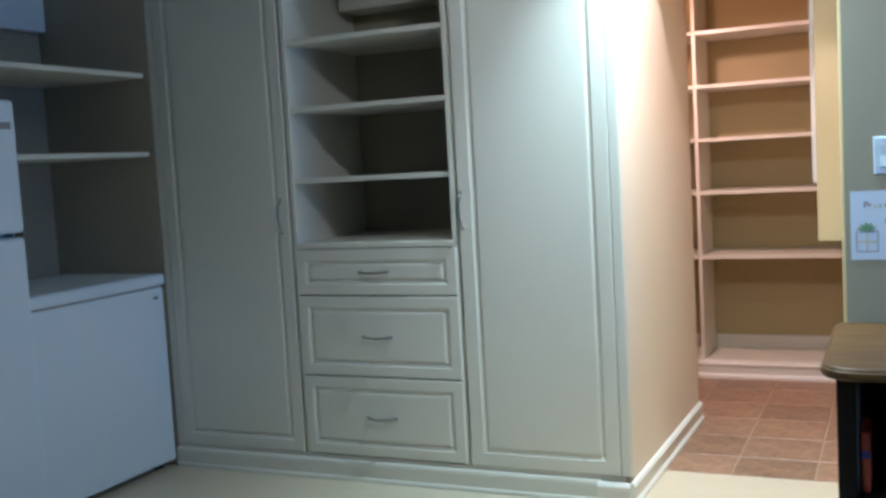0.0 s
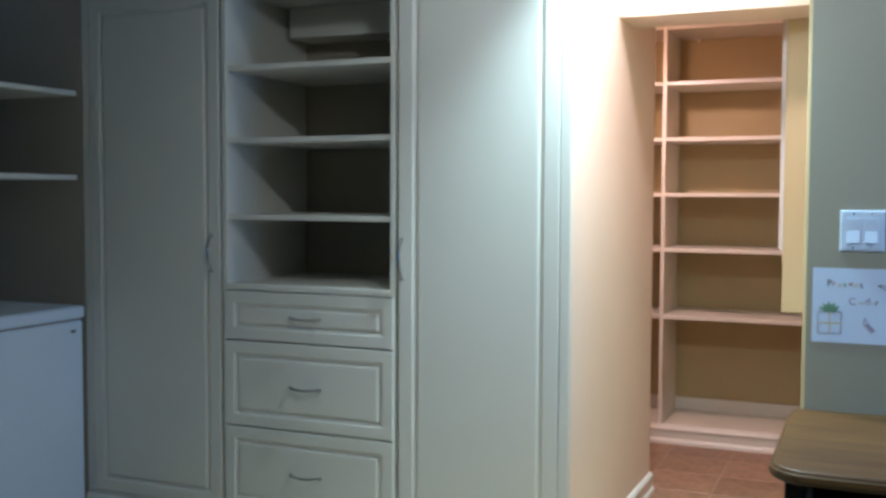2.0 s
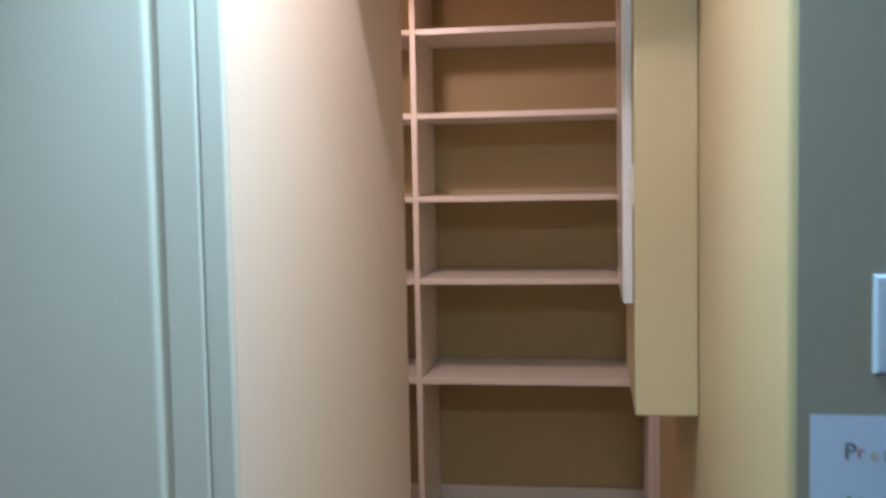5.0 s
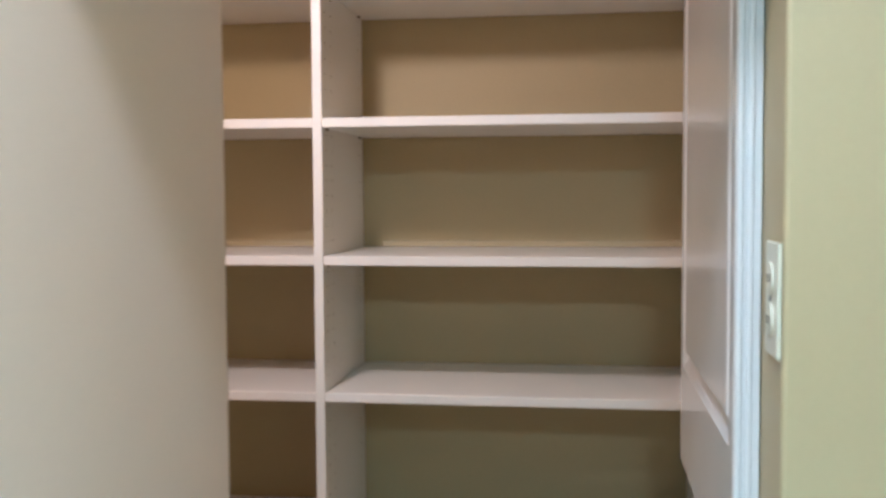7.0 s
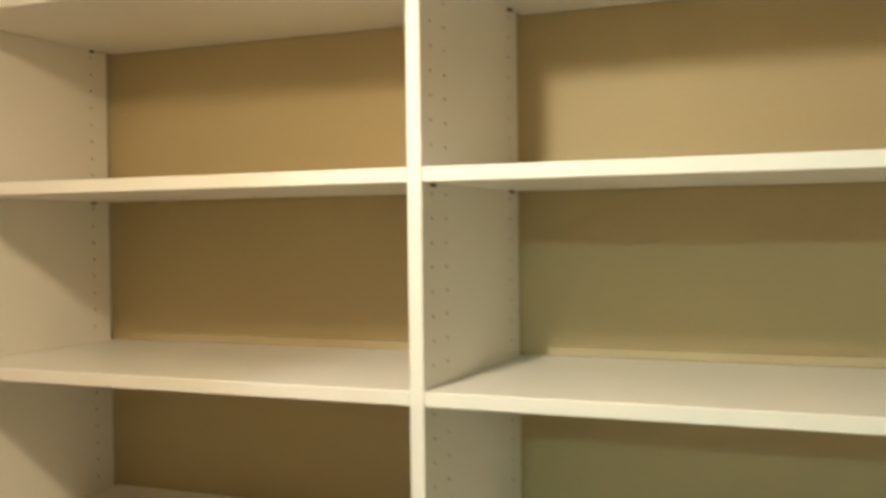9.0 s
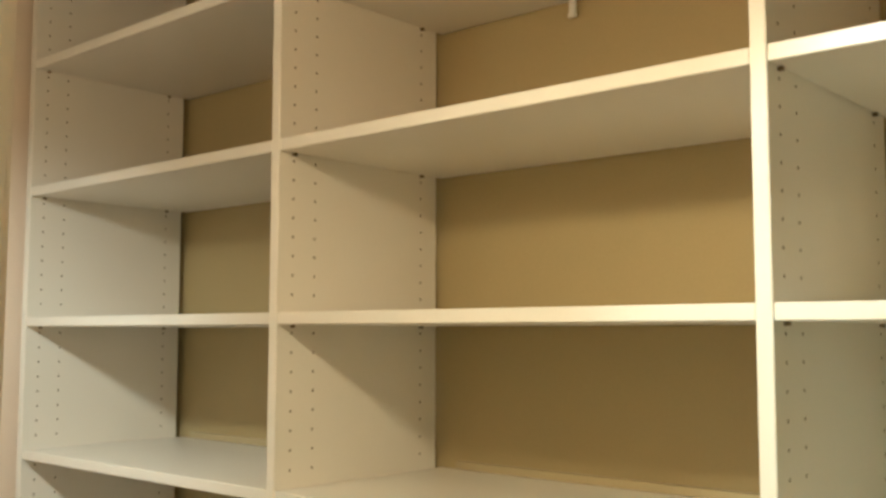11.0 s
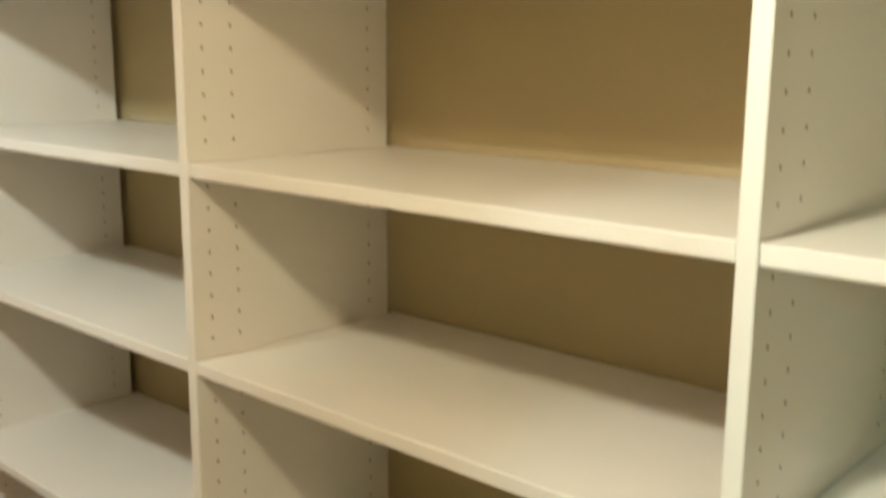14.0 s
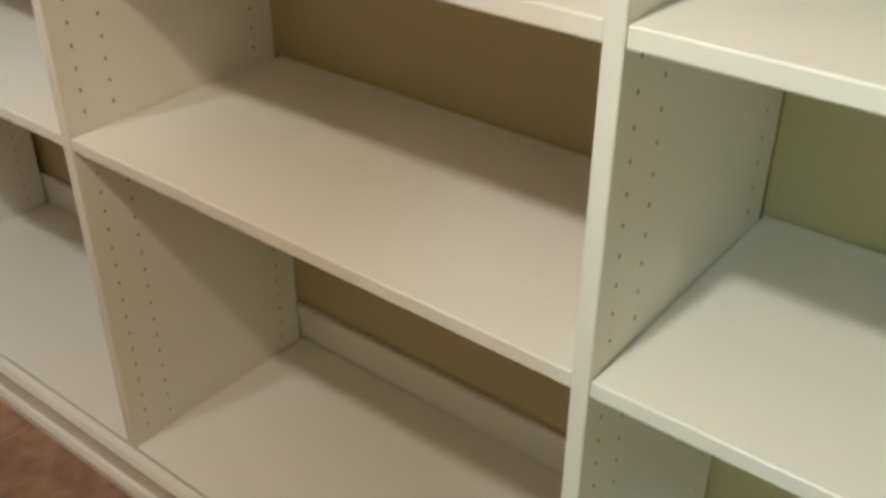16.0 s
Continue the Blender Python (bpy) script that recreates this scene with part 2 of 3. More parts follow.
# walls
def wall(name, x0, x1, y0, y1, mat, label, z0=0.0, z1=H, round_edge=None):
    bm = slab(x0, x1, y0, y1, z0, z1)
    if round_edge:
        ex = [e for e in bm.edges if all(abs(v.co.x - round_edge[0]) < 1e-5 and abs(v.co.y - round_edge[1]) < 1e-5 for v in e.verts)]
        bmesh.ops.bevel(bm, geom=ex, offset=0.014, segments=5, affect="EDGES", profile=0.5)
    return structure(name, bm, mat, label)


wall("wall_back", WEST_X - 0.12, EAST_X + 0.12, BACK_Y, BACK_Y + 0.12, WALL_TAN, "khaki painted wall behind the pantry shelves")
wall("wall_west", WEST_X - 0.12, WEST_X, -1.02, BACK_Y, WALL_CREAM, "cream painted end wall of the pantry")
wall("wall_partition", WEST_X, -0.02, -1.02, -0.905, WALL_CREAM, "cream painted wall facing the pantry shelves")
side = wall("wall_side", -0.02, SIDE_X, -2.11, END_Y, WALL_CREAM, "smooth cream painted wall beside the tall cabinets", round_edge=(SIDE_X, END_Y))
# the passage wall leans a little into the passage towards its end
for v in side.data.vertices:
    if v.co.x > 0.05:
        v.co.x += 0.022 * (v.co.y + 2.11) / (END_Y + 2.11)
wall("wall_east", EAST_X, EAST_X + 0.12, SWITCH_Y, BACK_Y, WALL_BOX, "cream painted passage wall with a rounded corner", round_edge=(EAST_X, SWITCH_Y))
wall("wall_switch", EAST_X + 0.011, ROOM_X1, SWITCH_Y - 0.003, SWITCH_Y + 0.12, WALL_ROOM, "greige painted wall with a double light switch")
wall("wall_room_west", ROOM_X0 - 0.12, ROOM_X0, ROOM_Y0, -1.45, WALL_ROOM, "greige painted wall behind the refrigerator")
wall("wall_cabinet_back", ROOM_X0, -0.02, -1.53, -1.45, WALL_ROOM, "painted wall behind the tall cabinets")
# right wall of the outer room with a window opening
WY0, WY1, WX = -4.0, -2.4, ROOM_X1
bm = slab(WX, WX + 0.12, ROOM_Y0, WY0, 0, H)
slab(WX, WX + 0.12, WY1, SWITCH_Y + 0.12, 0, H, bm=bm)
slab(WX, WX + 0.12, WY0, WY1, 0, 0.85, bm=bm)
slab(WX, WX + 0.12, WY0, WY1, 2.1, H, bm=bm)
structure("wall_room_east", bm, WALL_ROOM, "greige painted wall with a window beside the walk")
pane = structure("window_1", slab(WX + 0.07, WX + 0.075, WY0, WY1, 0.85, 2.1), GLASS, "plain window pane in the outer room")
pane.visible_shadow = False
wall("wall_rear", ROOM_X0, ROOM_X1 + 0.12, ROOM_Y0 - 0.12, ROOM_Y0, WALL_ROOM, "greige painted wall behind the walk")
# ceilings and the beam over the passage
structure("ceiling_room", slab(ROOM_X0 - 0.12, ROOM_X1 + 0.12, ROOM_Y0 - 0.12, -1.4, H, H + 0.1), CEILING, "white painted ceiling of the outer room")
structure("ceiling_pantry", slab(WEST_X - 0.12, EAST_X + 0.12, -1.4, BACK_Y + 0.12, H + 0.003, H + 0.1), CEILING, "white painted ceiling of the pantry")
structure("header_beam", slab(SIDE_X, EAST_X, -1.54, -1.27, 1.967, H, 0.004), WALL_CREAM, "cream painted beam over the pantry passage")

# baseboards
SHOE = [(0, 0), (0.022, 0), (0.022, 0.012), (0.017, 0.020), (0.013, 0.024), (0.013, 0.062), (0.016, 0.066), (0.016, 0.072), (0.008, 0.084), (0, 0.086)]
b = structure("baseboard_side", extrude_profile(SHOE, END_Y + 2.15, "y"), TRIM, "white moulded baseboard along the passage wall")
b.location, b.rotation_euler = (SIDE_X - 0.001, -2.15, 0), (0, 0, -math.atan2(0.022, END_Y + 2.11))
b = structure("baseboard_back", slab(WEST_X, EAST_X, BACK_Y - 0.014, BACK_Y, 0.088, 0.172, 0.004), TRIM, "white baseboard behind the lowest shelves")
b = structure("baseboard_end", extrude_profile(SHOE, 0.12, "x"), TRIM, "white baseboard round the cabinet corner")
b.location = (0.0, -2.15, 0)

# ---- tall cabinets ----
CAB_BACK = -1.535


def tall_cabinet(x0, x1, door_x0, door_x1, handle_x, label, border):
    root = thing("tall_cabinet", label, "cabinet", "tall cabinets")
    bm = slab(x0, x0 + 0.018, CAB_Y + 0.02, CAB_BACK, 0.10, 2.40)
    slab(x1 - 0.018, x1, CAB_Y + 0.02, CAB_BACK, 0.09, 2.40, bm=bm)
    slab(x0 + 0.018, x1 - 0.018, CAB_Y + 0.03, CAB_BACK, 0.102, 0.120, bm=bm)
    slab(x0 + 0.018, x1 - 0.018, CAB_Y + 0.03, CAB_BACK, 2.05, 2.068, bm=bm)
    slab(x0 + 0.018, x1 - 0.018, CAB_BACK - 0.008, CAB_BACK, 0.108, 2.05, bm=bm)
    part("body", bm, FOIL, root)
    d = part("door", routed_front(door_x1 - door_x0, 1.97, 0.019, border), FOIL, root)
    d.location = (door_x0, CAB_Y, 0.10)
    k = part("handle", bow_handle(0.14, 0.028, True), CHROME, d, "arched satin nickel pull handle", True)
    k.location = (handle_x - door_x0, 0, 0.98)
    top = part("upper_door", routed_front(door_x1 - door_x0, 0.33, 0.019, border), FOIL, root)
    top.location = (door_x0, CAB_Y, 2.078)
    return root


left_cab = tall_cabinet(-1.905, -1.237, -1.868, -1.248, -1.285, "tall cream cabinet with a routed panel door beside the freezer", 0.048)
right_cab = tall_cabinet(-0.511, 0.098, -0.500, 0.082, -0.486, "tall cream cabinet with a routed panel door at the passage", 0.052)
for root, x0, x1 in ((left_cab, -1.905, -1.870), (right_cab, 0.084, 0.120)):
    part("filler_strip", slab(x0, x1, CAB_Y + 0.001, CAB_Y + 0.02, 0.10, 2.40, 0.003), FOIL, root)

centre = thing("shelf_and_drawer_unit", "cream built-in unit with open shelves above three drawers", "cabinet")
bm = slab(-1.235, -1.217, CAB_Y + 0.001, CAB_BACK, 0.10, 2.40)
part("side_panel", bm, FOIL, centre)
part("side_panel", slab(-0.531, -0.513, CAB_Y + 0.001, CAB_BACK, 0.10, 2.40), FOIL, centre)
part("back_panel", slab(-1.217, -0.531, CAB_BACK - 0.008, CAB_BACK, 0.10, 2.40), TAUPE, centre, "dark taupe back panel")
part("counter_board", slab(-1.217, -0.531, CAB_Y - 0.004, CAB_BACK - 0.008, 0.946, 0.968, 0.003), FOIL, centre)
for z in (1.228, 1.514, 1.783):
    part("shelf", slab(-1.216, -0.532, CAB_Y + 0.008, CAB_BACK - 0.009, z - 0.020, z, 0.002), FOIL, centre)
part("top_board", slab(-1.217, -0.531, CAB_Y + 0.004, CAB_BACK - 0.009, 2.062, 2.082, 0.002), FOIL, centre)
part("top_fascia", slab(-1.217, -0.531, CAB_Y + 0.002, CAB_Y + 0.02, 2.084, 2.40, 0.002), FOIL, centre)
for z0, z1 in ((0.758, 0.942), (0.432, 0.752), (0.105, 0.426)):
    d = part("drawer_front", routed_front(0.712, z1 - z0, 0.019, 0.042), FOIL, centre)
    d.location = (-1.230, CAB_Y - 0.003, z0)
    k = part("handle", bow_handle(0.13, 0.026, False), CHROME, d, "arched satin nickel pull handle", True)
    k.location = (0.356, 0, (z1 - z0) * 0.5)
# boxed-in duct at the back of the top shelf
tagged(mesh_object("duct_boxing", slab(-1.19, -0.54, -1.72, -1.55, 1.938, 2.061, 0.004), FOIL), "cream boxing in the top of the shelf recess", "boxing", "", "structure")
LOW_SHOE = [(0, 0), (0.014, 0), (0.014, 0.010), (0.011, 0.016), (0.008, 0.019), (0.008, 0.068), (0.006, 0.078), (0, 0.086)]
b = structure("baseboard_cabinets", extrude_profile(LOW_SHOE, 1.905 + 0.01, "x"), FOIL, "white moulded plinth under the tall cabinets")
b.location = (-1.905, CAB_Y - 0.001, 0)
structure("trim_plinth", slab(-1.905, 0.10, CAB_Y + 0.004, CAB_BACK, 0, 0.0985), FOIL, "recessed plinth board under the tall cabinets")
structure("trim_crown", slab(-1.92, 0.115, CAB_Y - 0.02, CAB_BACK, 2.402, H - 0.002, 0.006), FOIL, "cream crown board above the tall cabinets")

# ---- alcove with freezer and refrigerator ----
alcove = thing("alcove_shelving", "cream shelves on the wall above the chest freezer", "shelf")
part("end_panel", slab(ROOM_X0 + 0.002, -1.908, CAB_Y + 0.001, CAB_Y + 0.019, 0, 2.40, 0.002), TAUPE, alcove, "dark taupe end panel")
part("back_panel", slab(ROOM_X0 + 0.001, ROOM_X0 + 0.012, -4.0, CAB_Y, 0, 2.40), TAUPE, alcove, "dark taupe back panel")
part("shelf", slab(ROOM_X0 + 0.013, -1.935, -2.87, CAB_Y, 1.358, 1.379, 0.003), FOIL, alcove)
part("shelf", slab(ROOM_X0 + 0.013, -1.935, -3.9, CAB_Y, 1.694, 1.715, 0.003), FOIL, alcove)
tagged(mesh_object("duct_boxing", slab(ROOM_X0 + 0.013, ROOM_X0 + 0.06, -3.9, CAB_Y - 0.002, 1.94, 2.38, 0.004), ENAMEL), "grey-white boxing above the alcove shelves", "boxing", "", "structure")

freezer = thing("chest_freezer", "white enamelled chest freezer standing in the alcove", "freezer")
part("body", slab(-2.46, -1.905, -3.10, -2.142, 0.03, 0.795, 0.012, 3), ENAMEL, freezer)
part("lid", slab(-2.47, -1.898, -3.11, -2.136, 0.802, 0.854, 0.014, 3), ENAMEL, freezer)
part("gasket", slab(-2.45, -1.912, -3.09, -2.152, 0.794, 0.803), GREY_PACK, freezer)
lk = part("lock", slab(-1.906, -1.899, -2.215, -2.19, 0.748, 0.760, 0.003), CHROME, freezer, "small grey lock badge")
for fy in (-3.05, -2.2):
    part("foot", slab(-1.99, -1.95, fy - 0.02, fy + 0.02, 0, 0.031), GASKET, freezer)
    part("foot", slab(-2.44, -2.40, fy - 0.02, fy + 0.02, 0, 0.031), GASKET, freezer)

fridge = thing("refrigerator", "white two-door refrigerator beside the chest freezer", "refrigerator")
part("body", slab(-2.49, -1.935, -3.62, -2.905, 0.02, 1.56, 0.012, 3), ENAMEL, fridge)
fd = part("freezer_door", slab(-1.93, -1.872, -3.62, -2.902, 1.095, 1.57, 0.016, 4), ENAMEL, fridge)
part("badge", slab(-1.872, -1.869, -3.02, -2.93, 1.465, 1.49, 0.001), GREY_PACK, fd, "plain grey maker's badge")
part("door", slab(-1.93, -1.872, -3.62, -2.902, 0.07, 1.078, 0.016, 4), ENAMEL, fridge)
part("hinge", slab(-1.93, -1.880, -2.95, -2.905, 1.079, 1.094, 0.002), CHROME, fridge, "dark metal hinge between the doors")
part("kick_plate", slab(-1.95, -1.91, -3.6, -2.92, 0, 0.068), GASKET, fridge)

# ---- light switch and drawing ----
SW_FACE = SWITCH_Y - 0.003
switch = thing("light_switch", "white double rocker light switch on the greige wall", "switch")
bm = bmesh.new()
rings = []
for inset, depth in ((0, 0), (0, 0.003), (0.003, 0.0065), (0.008, 0.007)):
    rings.append([bm.verts.new((sx * (0.0585 - inset), -depth, sz * (0.0575 - inset))) for sx, sz in ((-1, -1), (1, -1), (1, 1), (-1, 1))])
for a, c in zip(rings, rings[1:]):
    for k in range(4):
        bm.faces.new((a[k], a[(k + 1) % 4], c[(k + 1) % 4], c[k]))
bm.faces.new(rings[-1])
bmesh.ops.recalc_face_normals(bm, faces=bm.faces[:])
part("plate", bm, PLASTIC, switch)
for sx in (-0.023, 0.023):
    part("rocker_frame", slab(sx - 0.0175, sx + 0.0175, -0.0078, -0.006, -0.0345, 0.0345, 0.0006), PLASTIC, switch)
    bm = bmesh.new()
    out = [(-0.0075, 0.0335), (-0.0095, 0.0335), (-0.0085, 0.0), (-0.0135, -0.0335), (-0.0075, -0.0335)]
    ends = [[bm.verts.new((sx + s * 0.0163, y, z)) for y, z in out] for s in (-1, 1)]
    for k in range(5):
        bm.faces.new((ends[0][k], ends[0][(k + 1) % 5], ends[1][(k + 1) % 5], ends[1][k]))
    bm.faces.new(ends[0][::-1])
    bm.faces.new(ends[1])
    bmesh.ops.recalc_face_normals(bm, faces=bm.faces[:])
    part("rocker", bm, PLASTIC, switch)
    for sz in (-0.0475, 0.0475):
        part("screw", tube([(sx, -0.0065, sz), (sx, -0.0078, sz)], 0.0026), CHROME, switch, "small slotted screw")
switch.location = (0.9965, SW_FACE, 1.208)

sheet = thing("drawing", "white paper sheet with a child's marker drawings and coloured lettering", "drawing")
PW, PH = 0.279, 0.212
bm = bmesh.new()
nx, nz = 14, 10
grid = [[bm.verts.new((PW * i / nx, -0.0015 - 0.0008 * abs(math.sin(2.1 * i / nx + 1.3 * j / nz)) * (1 if 0 < i < nx else 0.6), PH * j / nz)) for i in range(nx + 1)] for j in range(nz + 1)]
for j in range(nz):
    for i in range(nx):
        bm.faces.new((grid[j][i], grid[j][i + 1], grid[j + 1][i + 1], grid[j + 1][i]))
ob = part("paper", bm, PAPER, sheet)
so = ob.modifiers.new("thickness", "SOLIDIFY")
so.thickness = 0.0004


strokes = iter(range(1000))


def stroke(points, mat, name="pen_line", width=0.0011):
    bm = bmesh.new()
    proud = -0.0032 - 0.00003 * next(strokes)
    pts = [Vector((x, 0, z)) for x, z in points]
    for a, c in zip(pts, pts[1:]):
        way = (c - a).normalized()
        n = Vector((-way.z, 0, way.x)) * width
        q = [bm.verts.new(p + Vector((0, proud, 0))) for p in (a - n, c - n, c + n, a + n)]
        bm.faces.new(q)
    bmesh.ops.recalc_face_normals(bm, faces=bm.faces[:])
    return part(name, bm, mat, sheet)


def letters(text, x, z, size, mats, step=0.66):
    for k, ch in enumerate(text):
        cu = bpy.data.curves.new("letter", "FONT")
        cu.body, cu.size, cu.offset = ch, size * (1.25 if k == 0 else 1), 0.0003
        tmp = bpy.data.objects.new("letter", cu)
        me = bpy.data.meshes.new_from_object(tmp)
        bpy.data.objects.remove(tmp)
        ob = new("letter", me)
        me.materials.clear()
        me.materials.append(mats[k % len(mats)])
        ob.parent = sheet
        ob.matrix_basis = pose(x, -0.0032, z + 0.002 * math.sin(2 * k), 90, 0, 0)
        x += size * step


letters("Present", 0.038, 0.160, 0.022, [INK, INK_RED, INK_YELLOW, INK_GREEN, INK_RED, INK_YELLOW, INK])
letters("C", 0.096, 0.110, 0.022, [INK_PURPLE])
letters("d", 0.139, 0.112, 0.022, [INK_PURPLE])
letters("r", 0.164, 0.110, 0.020, [INK])
for x, mt in ((0.121, INK_YELLOW), (0.130, INK_GREY), (0.154, INK_YELLOW)):
    stroke([(x, 0.113), (x + 0.003, 0.119), (x + 0.006, 0.112), (x + 0.008, 0.117)], mt, "scribble", 0.0008)
stroke([(0.017, 0.025), (0.016, 0.086), (0.078, 0.087), (0.077, 0.026), (0.017, 0.025)], INK)
stroke([(0.015, 0.055), (0.079, 0.056)], INK_YELLOW, "ribbon", 0.0022)
stroke([(0.047, 0.026), (0.047, 0.087)], INK_YELLOW, "ribbon", 0.0018)
for k in range(34):
    a = math.pi * (0.04 + 0.92 * k / 33)
    reach = 0.022 + 0.005 * math.sin(5.3 * k)
    stroke([(0.047 + 0.008 * math.cos(a), 0.0885), (0.047 + 1.1 * reach * math.cos(a), 0.090 + reach * math.sin(a))], INK_GREEN, "bow", 0.0010)
for k in range(5):
    stroke([(0.022, 0.033 + 0.011 * k), (0.024, 0.034 + 0.011 * k)], INK_PURPLE, "dot", 0.0009)
    stroke([(0.028 + 0.009 * k, 0.081), (0.030 + 0.009 * k, 0.0815)], INK_RED, "dot", 0.0008)
stroke([(0.136, 0.062), (0.141, 0.075), (0.146, 0.060), (0.166, 0.040), (0.158, 0.032), (0.138, 0.054), (0.136, 0.062)], INK_PURPLE)
stroke([(0.143, 0.057), (0.160, 0.038)], INK_PURPLE, "hatching", 0.003)
stroke([(0.172, 0.166), (0.182, 0.160), (0.196, 0.154), (0.212, 0.152), (0.224, 0.160), (0.226, 0.174), (0.216, 0.184), (0.204, 0.182), (0.198, 0.172), (0.204, 0.164)], INK)
stroke([(0.172, 0.166), (0.186, 0.167), (0.198, 0.163)], INK)
stroke([(0.236, 0.150), (0.250, 0.140), (0.262, 0.146), (0.272, 0.152)], INK_PURPLE)
stroke([(0.246, 0.138), (0.243, 0.122), (0.258, 0.118), (0.264, 0.130), (0.252, 0.138)], INK)
stroke([(0.212, 0.020), (0.214, 0.084), (0.228, 0.085), (0.230, 0.020)], INK_PURPLE)
stroke([(0.198, 0.014), (0.212, 0.022), (0.230, 0.020), (0.246, 0.012)], INK)
stroke([(0.210, 0.076), (0.232, 0.077)], INK)
sheet.location = (0.869, SW_FACE, 0.890)

# ---- side table ----
table = thing("side_table", "black wooden side table with a honey oak top against the wall", "table")
TX0, TX1, TY0, TY1, TZ = 0.815, 1.75, -2.99, -2.275, 0.70


def rounded_outline(x0, x1, y0, y1, front_r, back_r, n=7):
    """A table's outline with its own corner radius at the front and at the wall."""
    out = []
    for cx, cy, a0, r in ((x1 - back_r, y1 - back_r, 0, back_r), (x0 + back_r, y1 - back_r, 90, back_r),
                          (x0 + front_r, y0 + front_r, 180, front_r), (x1 - front_r, y0 + front_r, 270, front_r)):
        out += [(cx + r * math.cos(radians(a0 + 90 * k / n)), cy + r * math.sin(radians(a0 + 90 * k / n))) for k in range(n + 1)]
    return out


bm = bmesh.new()
rings = []
for inset, z in ((0.020, TZ - 0.034), (0.010, TZ - 0.033), (0.004, TZ - 0.029), (0.0, TZ - 0.020), (0.002, TZ - 0.011), (0.007, TZ - 0.007), (0.009, TZ - 0.003), (0.014, TZ)):
    rings.append([bm.verts.new((x, y, z)) for x, y in rounded_outline(TX0 + inset, TX1 - inset, TY0 + inset, TY1 - inset, 0.095 - inset, 0.045 - inset)])
n = len(rings[0])
for a, c in zip(rings, rings[1:]):
    for k in range(n):
        bm.faces.new((a[k], a[(k + 1) % n], c[(k + 1) % n], c[k]))
bm.faces.new(rings[0][::-1])
bm.faces.new(rings[-1])
bmesh.ops.recalc_face_normals(bm, faces=bm.faces[:])
part("tabletop", bm, OAK, table, "rounded honey oak top with worn varnish")
part("apron", slab(TX0 + 0.05, TX1 - 0.05, TY1 - 0.05, TY1 - 0.03, 0.60, TZ - 0.034, 0.002), BLACK_WOOD, table)
for lx in (TX0 + 0.04, TX1 - 0.095):
    for ly in (TY0 + 0.04, TY1 - 0.10):
        part("leg", slab(lx, lx + 0.045, ly, ly + 0.045, 0, TZ - 0.034, 0.004), BLACK_WOOD, table)
part("side_panel", slab(TX0 + 0.052, TX0 + 0.064, TY0 + 0.08, TY1 - 0.06, 0.08, TZ - 0.035), BLACK_WOOD, table)
part("side_panel", slab(TX1 - 0.085, TX1 - 0.07, TY0 + 0.08, TY1 - 0.06, 0.08, TZ - 0.035), BLACK_WOOD, table)
part("back_panel", slab(TX0 + 0.066, TX1 - 0.09, TY1 - 0.08, TY1 - 0.07, 0.08, TZ - 0.035), BLACK_WOOD, table)
for z in (0.10, 0.34):
    part("shelf", slab(TX0 + 0.066, TX1 - 0.09, TY0 + 0.06, TY1 - 0.082, z, z + 0.018, 0.002), BLACK_WOOD, table)
pk = thing("snack_packet", "red printed packet standing on the table's shelf", "packet")
bm = slab(0.906, 0.93, TY0 + 0.10, TY0 + 0.26, 0.359, 0.52, 0.006, 3)
part("wrapper", bm, RED_PACK, pk)
part("print_mark", slab(0.908, 0.929, TY0 + 0.0985, TY0 + 0.1, 0.45, 0.47), BLUE_INK, pk, "plain blue printed mark")
bk = thing("grey_folder", "grey card folder standing on the table's shelf", "folder")
part("cover", slab(0.884, 0.902, TY0 + 0.10, TY0 + 0.34, 0.359, 0.63, 0.002), GREY_PACK, bk)
bk2 = thing("grey_folder", "grey card box on the table's lower shelf", "folder")
part("cover", slab(0.886, 0.92, TY0 + 0.10, TY0 + 0.34, 0.119, 0.30, 0.003), GREY_PACK, bk2)

# ---- upper cabinet in the passage ----
upper = thing("wall_cabinet", "shallow cream wall cabinet with a white panelled door", "cabinet")
UX, UY0, UY1, UZ = 0.708, -1.27, -0.70, 0.860
part("body", slab(UX, EAST_X - 0.001, UY0, UY1, UZ, 2.30, 0.004), WALL_BOX, upper)
d = part("door", routed_front(0.47, 1.19, 0.021, 0.028, foot=0.10), GLOSS, upper, "glossy white panel door in a ridged frame")
d.matrix_basis = pose(UX - 0.0225, -0.712, 1.095, 0, 0, -90)
for k in (0.0215, 0.0130):
    part("bead", slab(UX - k, UX - k + 0.005, -1.1850, -1.1815, 1.097, 2.283, 0.0012, 2), GLOSS, upper)
out = thing("power_outlet", "ivory duplex power outlet on the side of the wall cabinet", "outlet")
part("plate", slab(-0.0035, 0, -0.035, 0.035, -0.0575, 0.0575, 0.0015, 3), IVORY, out)
for sz in (-0.021, 0.021):
    rc = part("receptacle", tube([(-0.002, 0, sz), (-0.0055, 0, sz)], 0.0165, 18), IVORY, out)
    for sy in (-0.0063, 0.0063):
        part("slot", slab(-0.006, -0.0053, sy - 0.001, sy + 0.001, sz - 0.004, sz + 0.004), DARK, rc, "dark contact slot")
part("screw", tube([(-0.003, 0, 0), (-0.0046, 0, 0)], 0.003), CHROME, out)
out.location = (UX - 0.0005, -1.243, 1.362)
out.scale = (1, 0.72, 0.77)

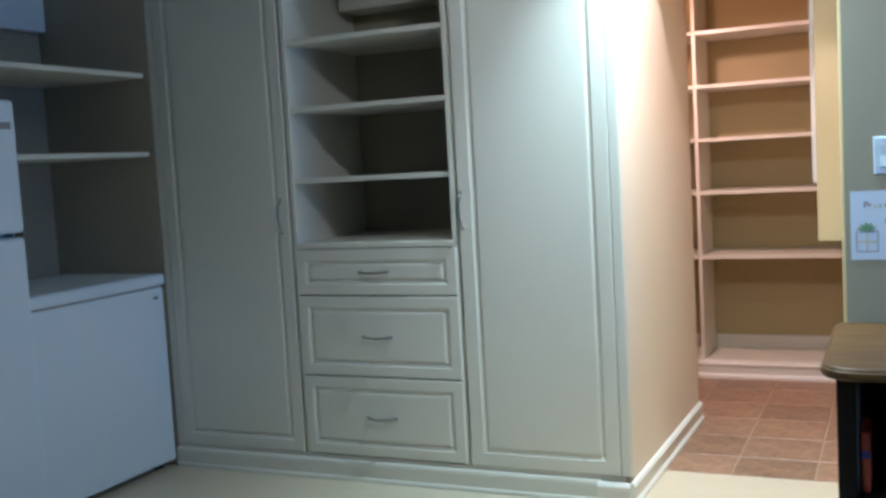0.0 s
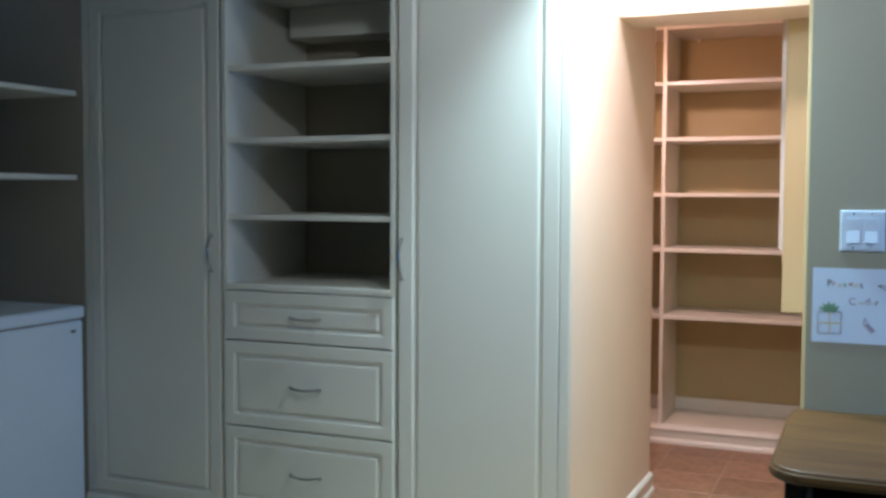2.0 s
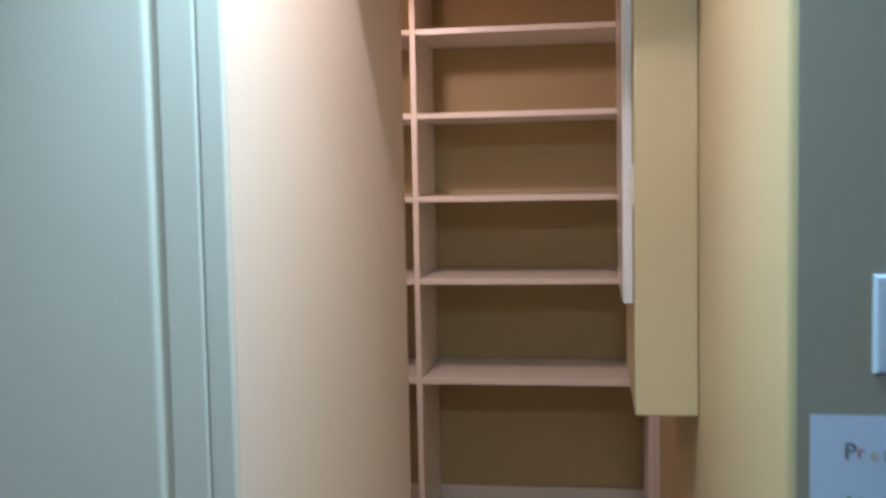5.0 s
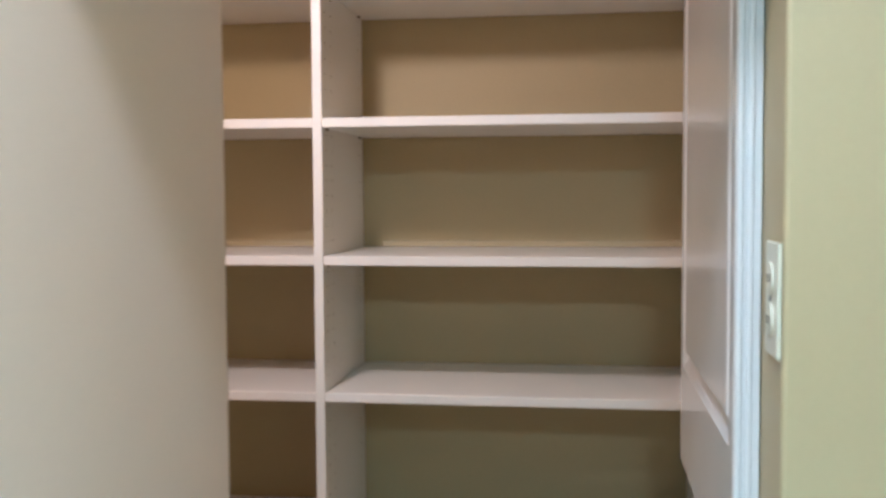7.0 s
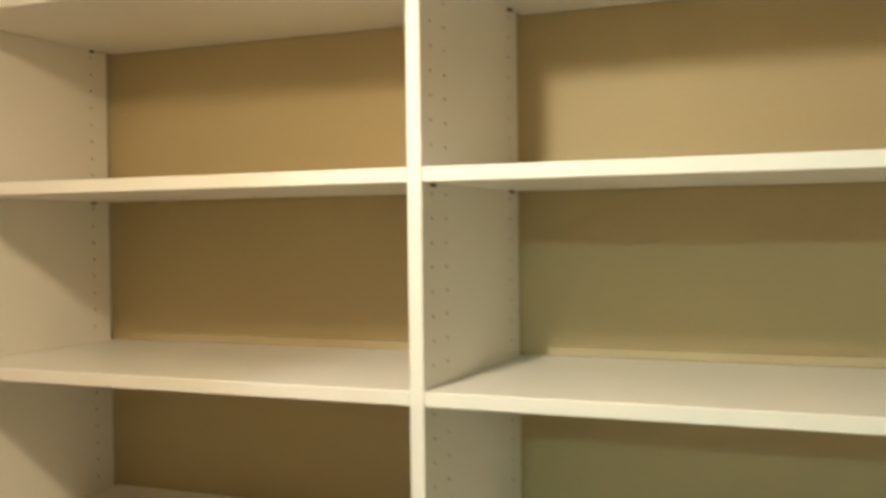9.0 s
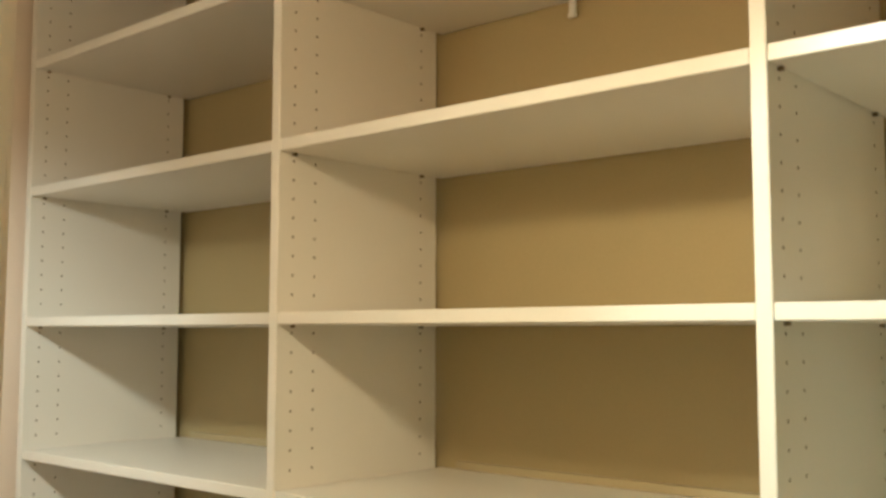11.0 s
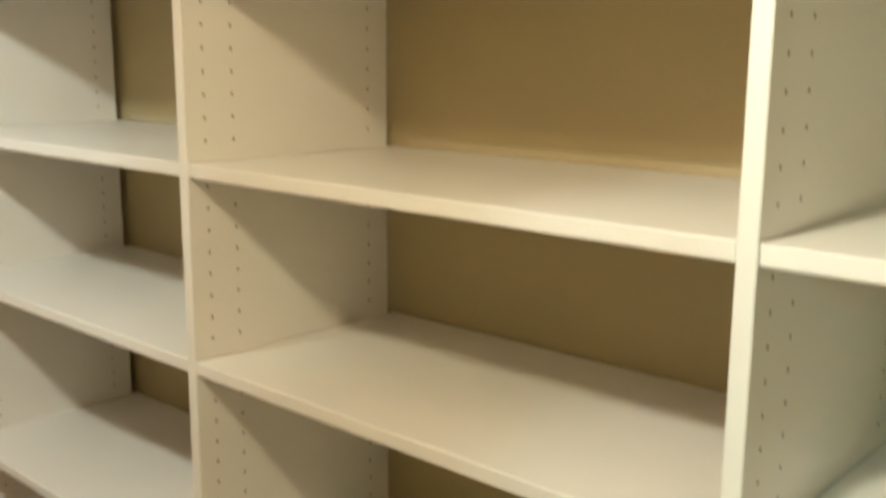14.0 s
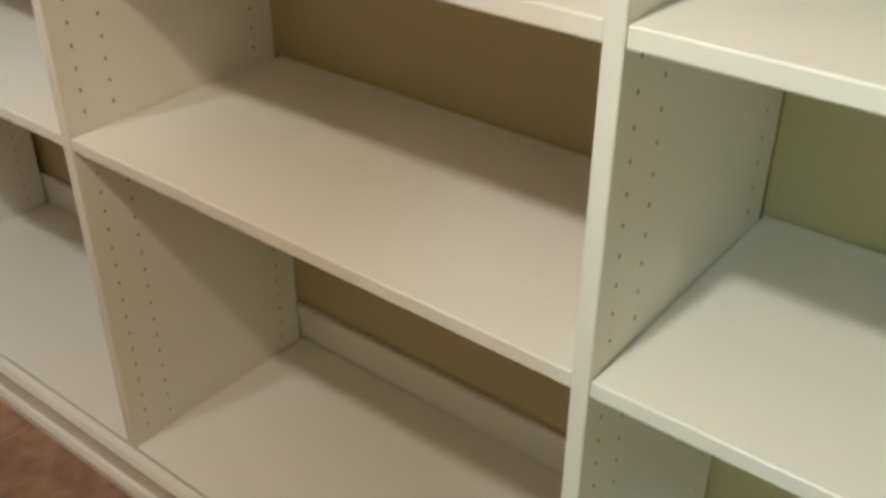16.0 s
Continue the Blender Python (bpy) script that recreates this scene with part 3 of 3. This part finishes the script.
# ---- pantry shelving ----
unit = thing("pantry_shelving", "tall cream built-in pantry shelving with three empty bays", "shelving")
LEVELS = (2.180, 1.892, 1.604, 1.316, 1.028, 0.676, 0.100)
UPRIGHTS = ((-1.695, -1.675), (-0.840, -0.820), (0.0, 0.020), (0.804, 0.824))
T = 0.020
for x0, x1 in UPRIGHTS:
    part("upright", slab(x0, x1, 0, BACK_Y - 0.018, 0.02, 2.42, 0.0012, 1), MELAMINE, unit)
part("filler_strip", slab(0.825, EAST_X - 0.001, 0.001, 0.02, 0.02, 2.42, 0.001, 1), MELAMINE, unit)
for (a0, a1), (c0, c1) in zip(UPRIGHTS, UPRIGHTS[1:]):
    for z in LEVELS:
        part("shelf", slab(a1 + 0.0005, c0 - 0.0005, 0.0015, BACK_Y - (0.0143 if z < 0.2 else 0.004), z - T, z, 0.0015, 1), MELAMINE, unit)
    part("cleat", slab(a1 + 0.045, c0 - 0.001, BACK_Y - 0.012, BACK_Y - 0.001, LEVELS[3], LEVELS[3] + 0.016, 0.002, 1), CLEAT, unit)
    # peg holes, three rows on each inner face, and the pegs under the shelves
    holes = bmesh.new()
    pegs = bmesh.new()
    for face_x, way in ((a1, 1), (c0, -1)):
        for row_y in (0.032, 0.080, 0.347):
            for k in range(74):
                z = 0.130 + 0.032 * k
                if z > 2.4 or any(lv - T - 0.004 < z < lv + 0.004 for lv in LEVELS):
                    continue
                ring = [holes.verts.new((face_x + way * 0.0005, row_y + 0.0022 * math.cos(t), z + 0.0026 * math.sin(t))) for t in (math.pi * j / 4 for j in range(8))]
                holes.faces.new(ring if way < 0 else ring[::-1])
            if row_y != 0.080:
                for lv in LEVELS[:-1]:
                    slab(min(face_x, face_x + way * 0.006), max(face_x, face_x + way * 0.006), row_y - 0.003, row_y + 0.003, lv - T - 0.005, lv - T - 0.0003, bm=pegs)
    tagged(part("peg_holes", holes, HOLE, unit, "rows of small dark peg holes"), kind="stuff")
    tagged(part("shelf_pegs", pegs, BRASS, unit, "small metal shelf pegs"), kind="stuff")
# short cream straps hanging under the top boards at the back
for x, tip in ((-0.498, 2.128), (0.119, 2.146)):
    strap = thing("hanging_strap", "short cream strap hanging under the top pantry shelf", "strap", "shelf straps")
    part("band", slab(x - 0.007, x + 0.007, BACK_Y - 0.022, BACK_Y - 0.018, tip, LEVELS[0] - T, 0.001, 1), TRIM, strap)
    part("fold", slab(x - 0.008, x + 0.008, BACK_Y - 0.025, BACK_Y - 0.0165, tip - 0.004, tip + 0.004, 0.002, 2), TRIM, strap)
PLINTH = [(0, 0), (0.024, 0), (0.024, 0.014), (0.018, 0.024), (0.012, 0.028), (0.012, 0.066), (0.017, 0.070), (0.019, 0.080), (0.012, 0.090), (0.004, 0.094), (0, 0.095)]
b = structure("baseboard_shelving", extrude_profile(PLINTH, EAST_X - 0.001 - WEST_X, "x"), TRIM, "white moulded baseboard under the pantry shelving")
b.location = (WEST_X, -0.001, 0)

# ---- lamps ----
for x, y, z in (PANTRY_LAMP, END_LAMP):
    pend = thing("pantry_lamp", "small warm spotlight hanging from the pantry ceiling", "lamp", "pantry lamps")
    part("cord", tube([(x, y, z + 0.11), (x, y, H)], 0.004), GASKET, pend)
    part("socket", tube([(x, y, z + 0.05), (x, y, z + 0.11)], [0.02, 0.016]), IVORY, pend)
rl = thing("ceiling_light", "round flush ceiling light of the outer room", "lamp")
bm = bmesh.new()
bmesh.ops.create_cone(bm, cap_ends=True, segments=28, radius1=0.02, radius2=0.14, depth=0.03)
part("base_plate", bm, PLASTIC, rl).location = (ROOM_LAMP[0], ROOM_LAMP[1], H + 0.03)
rl.location = (0, 0, -0.045)
for x, y, z in (HALL_LAMP, PASSAGE_LAMP):
    can = thing("downlight", "round recessed ceiling downlight above the passage", "lamp", "downlights")
    bm = bmesh.new()
    bmesh.ops.create_cone(bm, cap_ends=True, segments=28, radius1=0.085, radius2=0.075, depth=0.02)
    part("trim_ring", bm, PLASTIC, can).location = (x, y, H - 0.010)

# ---- floor tiles ----
TS, ROW_Y = 0.305, -1.455


def tile_mesh(deep):
    bm = slab(-TS / 2 + 0.003, TS / 2 - 0.003, -deep / 2 + 0.003, deep / 2 - 0.003, -0.012, 0.0, 0.0018, 1)
    me = bpy.data.meshes.new("tile")
    bm.to_mesh(me)
    bm.free()
    me.materials.append(TILE)
    return me


rows = [(TILE_Y + 0.001, ROW_Y - TILE_Y - 0.001)] + [(ROW_Y + TS * k, TS) for k in range(7)]
whole, cut = tile_mesh(TS), tile_mesh(rows[0][1])
tx = 0.397 - 7 * TS
while tx < EAST_X + 0.1:
    for ty, deep in rows:
        cx, cy = tx + TS / 2, ty + deep / 2
        if not (cx + TS / 2 < SIDE_X and cy + TS / 2 < END_Y) and cx + TS / 2 > WEST_X and ty < BACK_Y:
            ob = new("tile", whole if deep == TS else cut)
            ob.parent = floor_tiled
            ob.location = (cx, cy, 0)
    tx += TS
